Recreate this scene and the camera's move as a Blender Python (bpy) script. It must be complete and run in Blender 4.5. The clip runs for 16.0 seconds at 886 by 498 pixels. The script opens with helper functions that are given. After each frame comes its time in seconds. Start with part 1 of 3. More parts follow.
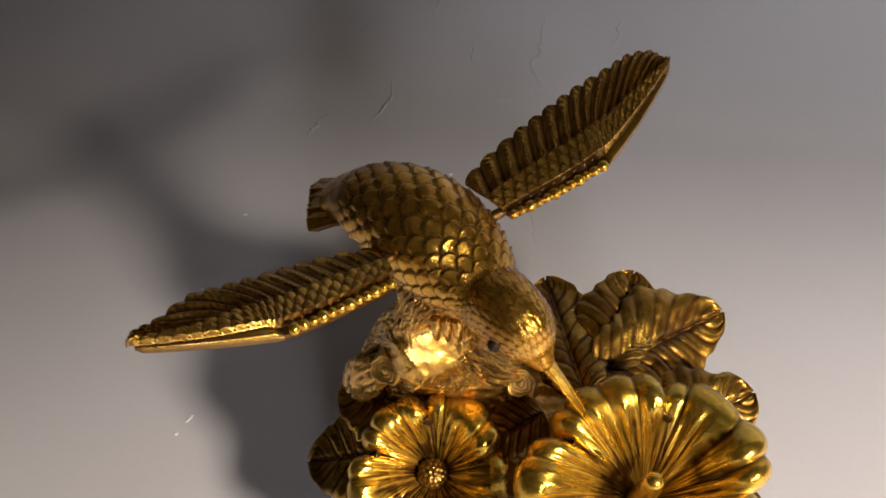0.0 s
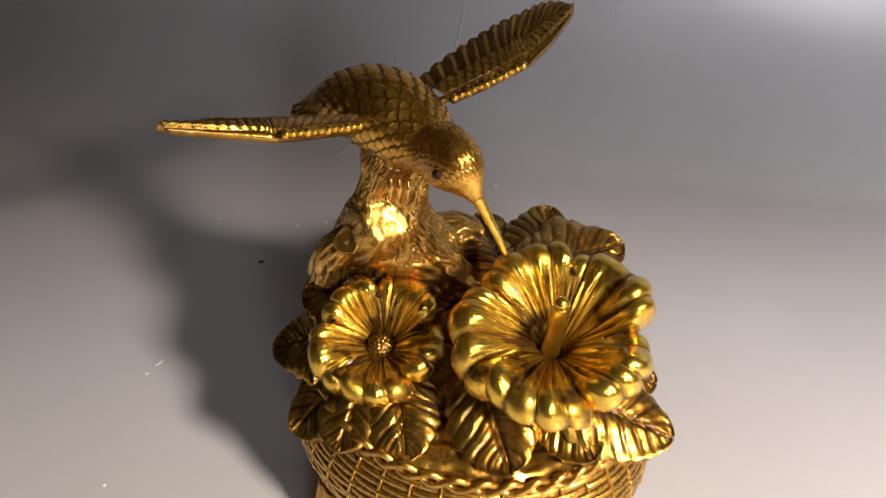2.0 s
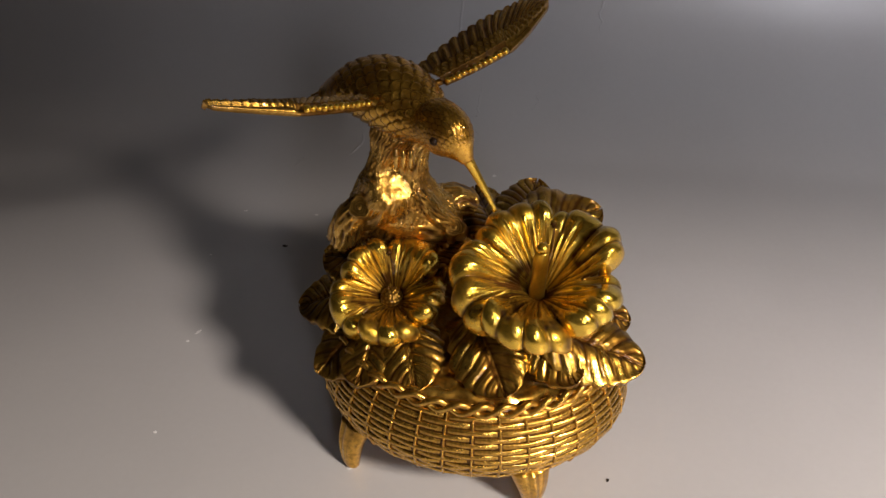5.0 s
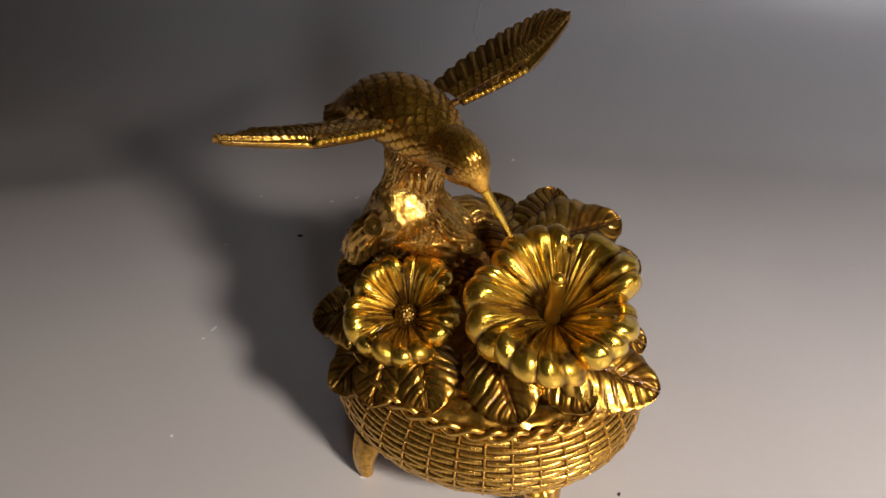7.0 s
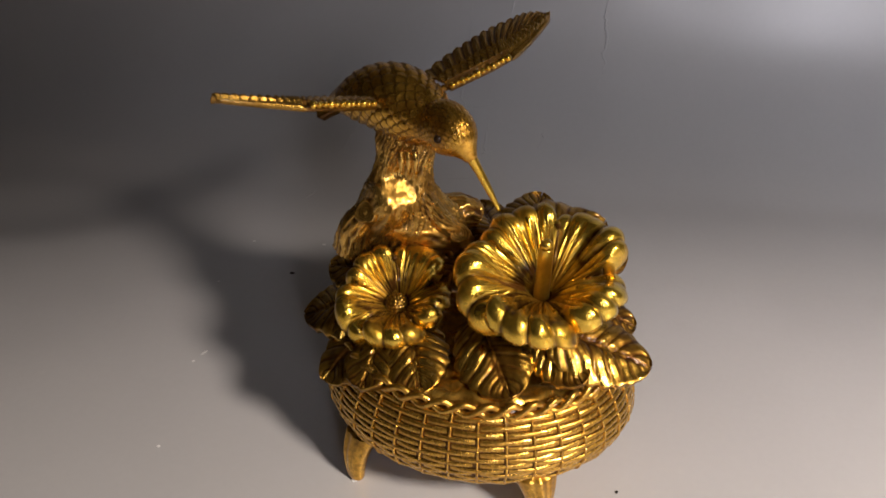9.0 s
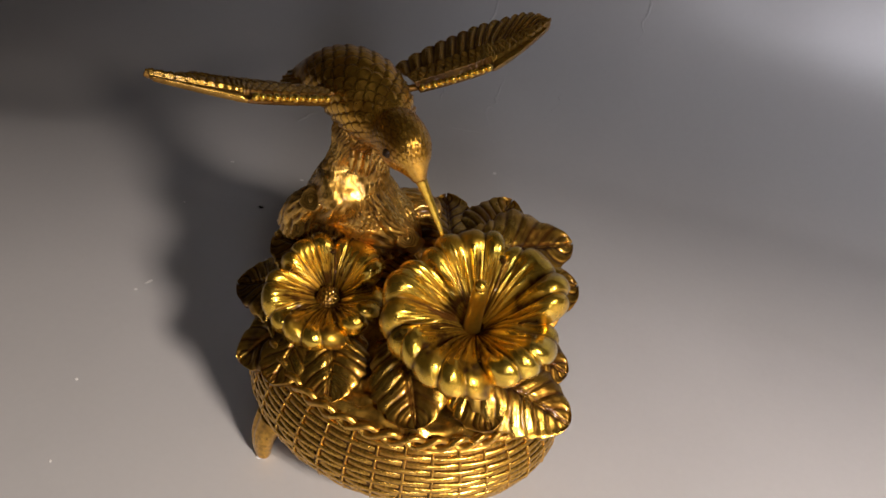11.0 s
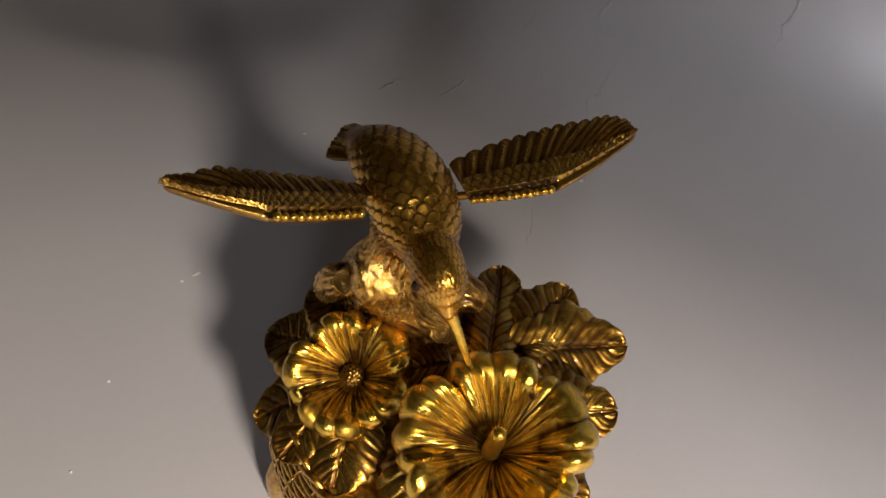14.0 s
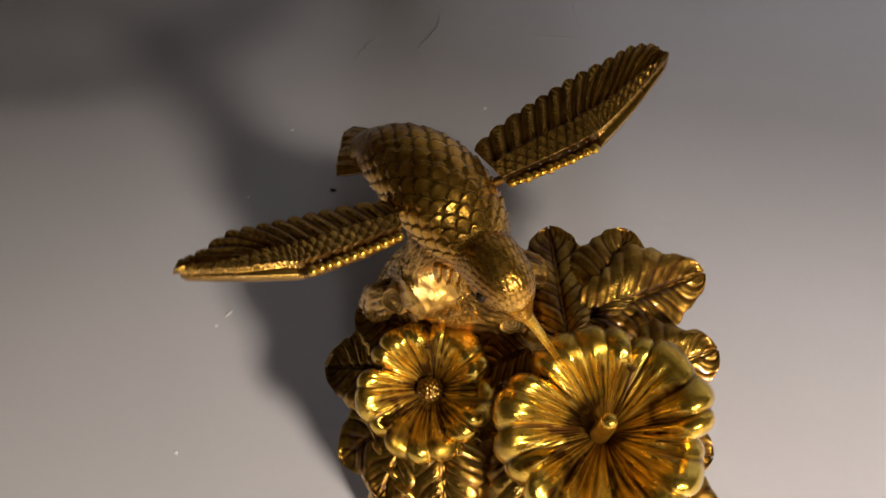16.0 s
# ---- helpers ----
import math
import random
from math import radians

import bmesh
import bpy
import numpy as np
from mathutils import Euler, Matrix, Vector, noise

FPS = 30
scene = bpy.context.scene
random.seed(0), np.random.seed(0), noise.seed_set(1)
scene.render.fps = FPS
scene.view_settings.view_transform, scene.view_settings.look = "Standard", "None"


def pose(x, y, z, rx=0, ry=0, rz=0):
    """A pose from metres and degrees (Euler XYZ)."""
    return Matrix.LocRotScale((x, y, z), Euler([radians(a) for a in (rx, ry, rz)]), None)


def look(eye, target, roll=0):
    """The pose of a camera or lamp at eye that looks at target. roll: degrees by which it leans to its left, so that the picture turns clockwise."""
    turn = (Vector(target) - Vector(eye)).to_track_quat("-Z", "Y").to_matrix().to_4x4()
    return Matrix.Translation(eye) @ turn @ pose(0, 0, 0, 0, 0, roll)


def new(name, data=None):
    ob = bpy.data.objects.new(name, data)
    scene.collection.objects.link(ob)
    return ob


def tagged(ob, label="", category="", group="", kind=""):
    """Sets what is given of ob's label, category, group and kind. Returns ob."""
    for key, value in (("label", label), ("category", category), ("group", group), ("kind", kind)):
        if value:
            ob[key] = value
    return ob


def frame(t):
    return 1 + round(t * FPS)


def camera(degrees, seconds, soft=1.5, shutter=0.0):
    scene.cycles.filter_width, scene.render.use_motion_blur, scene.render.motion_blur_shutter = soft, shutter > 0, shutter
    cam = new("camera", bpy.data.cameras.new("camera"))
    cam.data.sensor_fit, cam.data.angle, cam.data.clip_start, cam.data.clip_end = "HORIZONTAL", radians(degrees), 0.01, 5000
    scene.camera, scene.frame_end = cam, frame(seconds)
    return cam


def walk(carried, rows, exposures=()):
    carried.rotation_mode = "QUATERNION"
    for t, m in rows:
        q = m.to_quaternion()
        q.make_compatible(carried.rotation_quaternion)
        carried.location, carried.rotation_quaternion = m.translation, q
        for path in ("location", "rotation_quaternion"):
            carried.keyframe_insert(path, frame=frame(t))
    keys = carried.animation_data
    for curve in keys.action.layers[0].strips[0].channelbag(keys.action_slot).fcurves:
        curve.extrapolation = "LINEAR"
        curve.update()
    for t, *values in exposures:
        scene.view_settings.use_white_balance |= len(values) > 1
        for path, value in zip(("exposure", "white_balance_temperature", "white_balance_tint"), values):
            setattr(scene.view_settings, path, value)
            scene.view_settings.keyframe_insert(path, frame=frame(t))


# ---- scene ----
cam = camera(50.2, 16.0, shutter=0.4)
PATH = [
    (0, (0.01912, -0.08991, 0.25965), (-0.1762, 1.1061, -1.3314), -2.34),
    (0.5, (0.02062, -0.10134, 0.23691), (-0.1677, 1.2190, -1.2535), -0.92),
    (1, (0.02520, -0.12982, 0.22218), (-0.1469, 1.3280, -1.1362), -0.24),
    (1.5, (0.02611, -0.15141, 0.22651), (-0.1117, 1.3605, -1.0755), 1.74),
    (2, (0.02899, -0.18104, 0.24010), (-0.0856, 1.3567, -1.0336), 3.39),
    (2.5, (0.03515, -0.21381, 0.25307), (-0.1173, 1.3489, -0.9857), -0.03),
    (3, (0.03831, -0.23697, 0.26129), (-0.1471, 1.3480, -0.9443), -0.53),
    (3.2, (0.04196, -0.24304, 0.26230), (-0.1375, 1.3456, -0.9394), -0.06),
    (5.3, (0.03760, -0.22445, 0.25039), (-0.1139, 1.3431, -0.9824), 0.93),
    (5.5, (0.03928, -0.22411, 0.25385), (-0.1228, 1.3383, -0.9841), 0.95),
    (6, (0.04021, -0.21503, 0.26420), (-0.1287, 1.3067, -1.0226), 0.76),
    (6.5, (0.03793, -0.20650, 0.27055), (-0.1373, 1.2709, -1.0661), 0.62),
    (7, (0.03636, -0.20286, 0.27218), (-0.1419, 1.2549, -1.0854), 0.63),
    (7.5, (0.03530, -0.20921, 0.26458), (-0.1514, 1.3032, -1.0307), 0.58),
    (8, (0.03513, -0.22386, 0.25746), (-0.1585, 1.3579, -0.9511), 0.78),
    (8.5, (0.03907, -0.23463, 0.25036), (-0.1469, 1.3963, -0.8923), 0.79),
    (9, (0.04154, -0.24120, 0.23186), (-0.1449, 1.4297, -0.8514), 0.25),
    (9.2, (0.03922, -0.23971, 0.22781), (-0.1277, 1.4246, -0.8686), 0.61),
    (11.3, (0.06405, -0.18379, 0.26510), (-0.1840, 1.2579, -1.0987), 11.64),
    (11.5, (0.06403, -0.17591, 0.26766), (-0.1891, 1.2412, -1.1207), 12.71),
    (12, (0.05708, -0.16080, 0.28033), (-0.2015, 1.1852, -1.1762), 14.63),
    (12.5, (0.05216, -0.15545, 0.29712), (-0.2275, 1.1059, -1.2296), 15.27),
    (13, (0.05373, -0.14272, 0.30286), (-0.2646, 1.0423, -1.2765), 13.79),
    (13.5, (0.04984, -0.12453, 0.30045), (-0.2328, 0.9772, -1.3447), 15.09),
    (14, (0.05096, -0.11819, 0.29985), (-0.2715, 1.0138, -1.3171), 13.61),
    (14.5, (0.04811, -0.11128, 0.29859), (-0.3103, 0.9983, -1.3263), 12.16),
    (15, (0.04341, -0.10046, 0.29716), (-0.2910, 0.9079, -1.3974), 12.52),
    (15.5, (0.04042, -0.09778, 0.29611), (-0.2962, 0.8565, -1.4290), 7.86),
    (16, (0.03054, -0.09209, 0.29135), (-0.2410, 0.8881, -1.4307), -2.20),
]
walk(cam, [(t, look(eye, target, roll)) for t, eye, target, roll in PATH],
     exposures=[(0.0, 0.62), (1.0, 0.6), (2.0, 0.6), (3.0, 0.23), (5.5, -0.06), (8.0, 0.02), (9.0, 0.02), (13.0, 0.0), (14.5, 0.16), (15.0, 0.2), (16.0, 0.3)])

# ---- light: one shaded desk lamp to the front right, added fill lights to the side and above ----
def lamp(name, kind, energy, color, m, **settings):
    data = bpy.data.lights.new(name, kind)
    data.energy, data.color = energy, color
    if kind == "SPOT":
        data.spot_size, data.spot_blend, data.shadow_soft_size = settings["cone"], settings["blend"], settings["radius"]
    if kind == "AREA":
        data.shape, data.size, data.size_y, data.spread = "RECTANGLE", settings["wide"], settings["deep"], settings["spread"]
    ob = new(name, data)
    ob.matrix_world = m
    return ob


world = bpy.data.worlds.new("room_air")
world.use_nodes = True
world.node_tree.nodes["Background"].inputs[0].default_value = (1.0, 0.86, 0.72, 1)
world.node_tree.nodes["Background"].inputs[1].default_value = 0.0035
scene.world = world
lamp("desk_lamp_light", "SPOT", 35.0, (1.0, 0.865, 0.775), look((0.52, -0.415, 0.496), (0.371, -0.489, 0.0)),
     cone=radians(112.8), blend=0.27, radius=0.070)
# added cool light, source unseen, for the sheet's sheen at the upper right
lamp("cool_side_light", "AREA", 1.65, (0.93, 0.91, 1.0), look((0.95, -1.55, 0.88), (0.63, 0.2, 0.04)), wide=0.9, deep=0.7, spread=radians(35))
# unseen overhead fill, added so the gold has more to reflect
lamp("overhead_fill_light", "AREA", 0.085, (1.0, 0.88, 0.76), look((-0.1, -0.5, 2.36), (0.0, -0.3, 0.0)), wide=0.3, deep=0.3, spread=radians(160))


# ---- materials ----
def material(name):
    mat = bpy.data.materials.new(name)
    mat.use_nodes = True
    tree = mat.node_tree
    return mat, tree, tree.nodes["Principled BSDF"]


def noise_node(tree, scale, detail=4.0, stretch=None):
    tex = tree.nodes.new("ShaderNodeTexNoise")
    tex.inputs["Scale"].default_value, tex.inputs["Detail"].default_value = scale, detail
    coord = tree.nodes.new("ShaderNodeTexCoord")
    if stretch:
        mapping = tree.nodes.new("ShaderNodeMapping")
        mapping.inputs["Scale"].default_value = stretch
        tree.links.new(coord.outputs["Object"], mapping.inputs["Vector"])
        tree.links.new(mapping.outputs["Vector"], tex.inputs["Vector"])
    else:
        tree.links.new(coord.outputs["Object"], tex.inputs["Vector"])
    return tex.outputs["Fac"]


def ramp(tree, fac, stops):
    node = tree.nodes.new("ShaderNodeValToRGB")
    while len(node.color_ramp.elements) < len(stops):
        node.color_ramp.elements.new(0.5)
    for element, (at, value) in zip(node.color_ramp.elements, stops):
        element.position = at
        element.color = (*value, 1) if isinstance(value, tuple) else (value, value, value, 1)
    tree.links.new(fac, node.inputs["Fac"])
    return node.outputs["Color"]


def mix(tree, fac, a, b, blend="MIX"):
    node = tree.nodes.new("ShaderNodeMix")
    node.data_type, node.blend_type = "RGBA", blend
    for socket, value in ((node.inputs[0], fac), (node.inputs[6], a), (node.inputs[7], b)):
        if isinstance(value, (int, float)):
            socket.default_value = value
        elif isinstance(value, tuple):
            socket.default_value = (*value, 1)
        else:
            tree.links.new(value, socket)
    return node.outputs[2]


def bump(tree, bsdf, height, strength, distance):
    node = tree.nodes.new("ShaderNodeBump")
    node.inputs["Strength"].default_value, node.inputs["Distance"].default_value = strength, distance
    tree.links.new(height, node.inputs["Height"])
    tree.links.new(node.outputs["Normal"], bsdf.inputs["Normal"])


def gilded(name, gold, tarnish, antique, rough, wash_shade_power=1.0, grain=0.00012, dirt=0.3, metal=0.94):
    """Gilded cast resin: bright metal, brown antiquing in the carved lines and shade painted into the flower throats,
    rubbed and tarnished patches.
    """
    mat, tree, bsdf = material(name)
    wash_shade = tree.nodes.new("ShaderNodeAttribute")
    wash_shade.attribute_name = "wash_shade"
    patches = ramp(tree, noise_node(tree, 110, 5), [(0.38, 0.0), (0.72, 1.0)])
    fine = ramp(tree, noise_node(tree, 760, 5), [(0.42, 0.0), (0.68, 1.0)])
    power = tree.nodes.new("ShaderNodeMath")
    power.operation, power.use_clamp = "MULTIPLY", True
    power.inputs[1].default_value = wash_shade_power
    tree.links.new(wash_shade.outputs["Fac"], power.inputs[0])
    base = mix(tree, patches, gold, tarnish)
    base = mix(tree, mix(tree, dirt, (0.0, 0.0, 0.0), fine), base, antique)
    base = mix(tree, power.outputs[0], base, antique)
    tree.links.new(base, bsdf.inputs["Base Color"])
    bsdf.inputs["Metallic"].default_value = metal
    bsdf.inputs["Coat Weight"].default_value, bsdf.inputs["Coat Roughness"].default_value = 0.5, 0.10
    spread = tree.nodes.new("ShaderNodeMath")
    spread.operation, spread.use_clamp = "MULTIPLY_ADD", True
    spread.inputs[1].default_value, spread.inputs[2].default_value = 0.3, rough
    tree.links.new(power.outputs[0], spread.inputs[0])
    wear = tree.nodes.new("ShaderNodeMath")
    wear.operation, wear.use_clamp = "MULTIPLY_ADD", True
    wear.inputs[1].default_value = 0.12
    tree.links.new(patches, wear.inputs[0])
    tree.links.new(spread.outputs[0], wear.inputs[2])
    tree.links.new(wear.outputs[0], bsdf.inputs["Roughness"])
    rough_cast = mix(tree, 0.4, noise_node(tree, 430, 5), noise_node(tree, 1500, 3))
    bump(tree, bsdf, rough_cast, 0.8, grain)
    return mat


ANTIQUE = (0.10, 0.038, 0.005)
GOLD_FLOWER = gilded("polished_gold", (1.0, 0.68, 0.09), (0.94, 0.54, 0.05), ANTIQUE, 0.20, 1.0, 0.00020, 0.2, 0.96)
GOLD_LEAF = gilded("antique_gold_leaf", (0.82, 0.50, 0.075), (0.42, 0.21, 0.028), ANTIQUE, 0.18, 1.0, 0.00022, 0.3, 0.96)
GOLD_BIRD = gilded("antique_gold_feather", (0.90, 0.50, 0.065), (0.52, 0.24, 0.028), ANTIQUE, 0.21, 1.0, 0.00022)
GOLD_WING = gilded("dark_gold_feather", (0.78, 0.45, 0.07), (0.44, 0.22, 0.032), ANTIQUE, 0.19, 1.0, 0.00024)
GOLD_BARK = gilded("pale_gold_bark", (0.95, 0.57, 0.12), (0.62, 0.31, 0.045), ANTIQUE, 0.23, 1.0, 0.00022, 0.3, 0.92)
GOLD_WICKER = gilded("gold_wicker", (0.81, 0.47, 0.075), (0.58, 0.29, 0.036), ANTIQUE, 0.25, 0.95, 0.00020, 0.45)


def plain_paint(name, light, dark, rough, scale, relief):
    mat, tree, bsdf = material(name)
    broad = noise_node(tree, scale, 5)
    tree.links.new(ramp(tree, broad, [(0.3, dark), (0.75, light)]), bsdf.inputs["Base Color"])
    bsdf.inputs["Roughness"].default_value = rough
    bump(tree, bsdf, noise_node(tree, scale * 40, 3), 0.2, relief)
    return mat


def coated_sheet():
    mat, tree, bsdf = material("white_coated_sheet")
    broad = ramp(tree, noise_node(tree, 9, 5), [(0.3, (0.47, 0.465, 0.462)), (0.75, (0.52, 0.515, 0.51))])
    fibre = ramp(tree, noise_node(tree, 380, 4), [(0.2, 0.97), (0.8, 1.0)])
    tree.links.new(mix(tree, 1.0, broad, fibre, "MULTIPLY"), bsdf.inputs["Base Color"])
    tree.links.new(ramp(tree, noise_node(tree, 30, 4), [(0.2, 0.28), (0.9, 0.33)]), bsdf.inputs["Roughness"])
    bump(tree, bsdf, noise_node(tree, 40, 2), 0.12, 0.0008)
    return mat


SHEET = coated_sheet()
PLASTER = plain_paint("room_plaster", (0.42, 0.38, 0.33), (0.36, 0.32, 0.28), 0.8, 3.0, 0.002)
DUST = plain_paint("pale_dust", (0.85, 0.84, 0.82), (0.7, 0.69, 0.68), 0.6, 400, 0.0001)
DIRT = plain_paint("dark_dirt", (0.03, 0.025, 0.02), (0.02, 0.015, 0.012), 0.7, 400, 0.0001)
EYE, eye_tree, eye_bsdf = material("black_eye_paint")
eye_bsdf.inputs["Base Color"].default_value = (0.03, 0.015, 0.006, 1)
eye_bsdf.inputs["Roughness"].default_value = 0.4
eye_bsdf.inputs["Specular IOR Level"].default_value = 0.2


# ---- mesh helpers ----
def mesh_object(name, verts, faces, mat, parent=None, label="", wash_shade=None, smooth=True):
    me = bpy.data.meshes.new(name)
    me.from_pydata([tuple(v) for v in verts], [], faces)
    bm = bmesh.new()
    bm.from_mesh(me)
    bmesh.ops.recalc_face_normals(bm, faces=bm.faces)
    bm.to_mesh(me)
    bm.free()
    me.polygons.foreach_set("use_smooth", [smooth] * len(me.polygons))
    if wash_shade is not None:
        layer = me.attributes.new("wash_shade", "FLOAT", "POINT")
        layer.data.foreach_set("value", np.clip(np.asarray(wash_shade, dtype=np.float32).ravel(), 0, 1))
    me.materials.append(mat)
    ob = new(name, me)
    if parent:
        ob.parent = parent
    return tagged(ob, label)


def grid_faces(n, m, wrap=False, start=0):
    faces = []
    for i in range(n - 1):
        for j in range(m if wrap else m - 1):
            k = (j + 1) % m
            faces.append((start + i * m + j, start + i * m + k, start + (i + 1) * m + k, start + (i + 1) * m + j))
    return faces


def grid_normals(p):
    du, dv = np.gradient(p, axis=0), np.gradient(p, axis=1)
    nrm = np.cross(du, dv)
    return nrm / np.maximum(np.linalg.norm(nrm, axis=2, keepdims=True), 1e-12)


def slab(name, top, thick, up, mat, parent, label="", wash_shade=None, straight=False):
    """A shell with a carved top (n x m x 3), closed by an underside thick below it (a number or n x m)."""
    n, m = top.shape[:2]
    nrm = grid_normals(top)
    if (nrm.reshape(-1, 3) @ np.asarray(up)).mean() < 0:
        nrm = -nrm
    if straight:
        nrm = np.broadcast_to(unit(up), top.shape)
    thick = np.broadcast_to(np.asarray(thick, dtype=float), (n, m))
    under = top - nrm * thick[..., None]
    faces = grid_faces(n, m) + [f[::-1] for f in grid_faces(n, m, start=n * m)]
    ring = [i * m for i in range(n)] + [(n - 1) * m + j for j in range(1, m)]
    ring += [i * m + m - 1 for i in range(n - 2, -1, -1)] + [j for j in range(m - 2, 0, -1)]
    for a, b in zip(ring, ring[1:] + ring[:1]):
        faces.append((a, b, n * m + b, n * m + a))
    wash_shade = np.zeros((n, m)) if wash_shade is None else wash_shade
    # underside takes weaker markings over an even browner tone
    return mesh_object(name, np.concatenate([top.reshape(-1, 3), under.reshape(-1, 3)]), faces, mat, parent, label,
                       np.concatenate([wash_shade.ravel(), wash_shade.ravel() * 0.6 + 0.25]))


def tube(name, rings, mat, parent, label="", wash_shade=None):
    """A closed skin over rings (n x m x 3), capped at both ends."""
    n, m = rings.shape[:2]
    verts = np.concatenate([rings.reshape(-1, 3), [rings[0].mean(0), rings[-1].mean(0)]])
    faces = grid_faces(n, m, wrap=True)
    for j in range(m):
        faces.append((n * m, (j + 1) % m, j))
        faces.append((n * m + 1, (n - 1) * m + j, (n - 1) * m + (j + 1) % m))
    wash_shade = np.zeros(n * m) if wash_shade is None else np.asarray(wash_shade).ravel()
    return mesh_object(name, verts, faces, mat, parent, label, np.concatenate([wash_shade, [0, 0]]))


def unit(v):
    v = np.asarray(v, dtype=float)
    return v / np.linalg.norm(v)


def smooth_path(points, n):
    """Catmull-Rom through rows of numbers, n samples."""
    p = np.asarray(points, dtype=float)
    p = np.concatenate([[2 * p[0] - p[1]], p, [2 * p[-1] - p[-2]]])
    out = []
    for u in np.linspace(0, len(p) - 3 - 1e-9, n):
        i, f = int(u), u - int(u)
        a, b, c, d = p[i:i + 4]
        out.append(0.5 * (2 * b + (c - a) * f + (2 * a - 5 * b + 4 * c - d) * f ** 2 + (3 * b - a - 3 * c + d) * f ** 3))
    return np.array(out)


def sweep(points, n, m, up=(0, 0, 1), relief=None):
    """Rings round a path of (x, y, z, half width, half height). relief(s, a) adds to the radius."""
    path = smooth_path(points, n)
    centre, w, h = path[:, :3], path[:, 3], path[:, 4]
    tangent = np.gradient(centre, axis=0)
    tangent /= np.linalg.norm(tangent, axis=1, keepdims=True)
    side = np.cross(tangent, np.asarray(up, dtype=float))
    side /= np.linalg.norm(side, axis=1, keepdims=True)
    top = np.cross(side, tangent)
    a = np.linspace(0, 2 * math.pi, m, endpoint=False)
    out = centre[:, None] + side[:, None] * (w[:, None] * np.cos(a))[..., None] + top[:, None] * (h[:, None] * np.sin(a))[..., None]
    if relief is not None:
        way = out - centre[:, None]
        way /= np.maximum(np.linalg.norm(way, axis=2, keepdims=True), 1e-9)
        out = out + way * relief[..., None]
    return out


def scales(s, a, rows, per_row):
    """Overlapping rounded feather scales on a skin: s along (0 at the head end), a across (0 to 1 round). Gives height and edge line."""
    height, edge = np.zeros_like(s), np.ones_like(s)
    u = s * rows
    found = np.zeros(s.shape, dtype=bool)
    base = np.floor(u)
    for back in (2, 1, 0):
        row = base - back
        shift = np.mod(row, 2) * 0.5
        v = a * per_row - shift
        dv = (v - np.floor(v) - 0.5) * 2
        du = (u - row - 1.0)
        r = np.sqrt((du / 1.15) ** 2 + (dv / 1.12) ** 2)
        inside = (r < 1) & ~found
        height = np.where(inside, 0.35 + 0.5 * du + 0.25 * (1 - dv ** 2), height)
        edge = np.where(inside, np.clip((r - 0.78) / 0.22, 0, 1), edge)
        found |= inside
    return height, edge


def wobble(p, scale, seed=0.0):
    """Smooth pseudo-random values at points, about -1 to 1."""
    q = np.asarray(p) * scale + seed
    x, y, z = q[..., 0], q[..., 1], q[..., 2]
    return (np.sin(x * 1.7 + np.sin(y * 1.3 + z)) + np.sin(y * 2.1 + np.sin(z * 1.9 - x)) + np.sin(z * 1.6 + np.sin(x * 2.3 + y * 0.7))) / 3


# ---- an unseen room shell added for bounce and reflections, and the sheet on which the box stands ----
def box_mesh(name, low, high, mat, label, category):
    bm = bmesh.new()
    bmesh.ops.create_cube(bm, size=1.0, matrix=Matrix.LocRotScale([(a + b) / 2 for a, b in zip(low, high)], None, [b - a for a, b in zip(low, high)]))
    me = bpy.data.meshes.new(name)
    bm.to_mesh(me)
    bm.free()
    me.materials.append(mat)
    return tagged(new(name, me), label, category, kind="structure")


box_mesh("wall_north", (-1.9, 1.3, -0.0024), (1.9, 1.42, 2.4), PLASTER, "unseen plain wall added to close the room", "wall")
box_mesh("wall_south", (-1.9, -1.92, -0.0024), (1.9, -1.8, 2.4), PLASTER, "unseen plain wall added to close the room", "wall")
box_mesh("wall_east", (1.9, -1.92, -0.0024), (2.02, 1.42, 2.4), PLASTER, "unseen plain wall added to close the room", "wall")
box_mesh("wall_west", (-2.02, -1.92, -0.0024), (-1.9, 1.42, 2.4), PLASTER, "unseen plain wall added to close the room", "wall")
box_mesh("ceiling", (-2.02, -1.92, 2.4), (2.02, 1.42, 2.5), PLASTER, "unseen plain ceiling added to close the room", "ceiling")
box_mesh("floor", (-2.02, -1.92, -0.12), (2.02, 1.42, -0.0024), PLASTER, "unseen plain floor added under the white sheet", "floor")

BEND_Y, BEND_LENGTH, LEAN_BACK = 0.165, 0.19, radians(12)


def sheet_point(s):
    """Profile of the sheet: distance along it past the start of its bend, to y and z. The bend eases out as it climbs."""
    if s <= 0:
        return BEND_Y + s, 0.0
    y, z, steps = BEND_Y, 0.0, 48
    for i in range(steps):
        at = (i + 0.5) / steps * s
        a = (math.pi / 2 - LEAN_BACK) * (1 - (1 - min(at / BEND_LENGTH, 1.0)) ** 2)
        y, z = y + math.cos(a) * s / steps, z + math.sin(a) * s / steps
    return y, z


def sheet_surface(p, s):
    """The sheet's gentle unevenness, growing past the start of the bend."""
    p = np.array(p, dtype=float)
    lift = np.clip((np.asarray(s) + 0.02) / 0.1, 0, 1)
    p[..., 1] -= lift * 0.0012 * wobble(p, 22, 1.0)
    p[..., 2] += lift * 0.0008 * wobble(p, 31, 4.0)
    return p


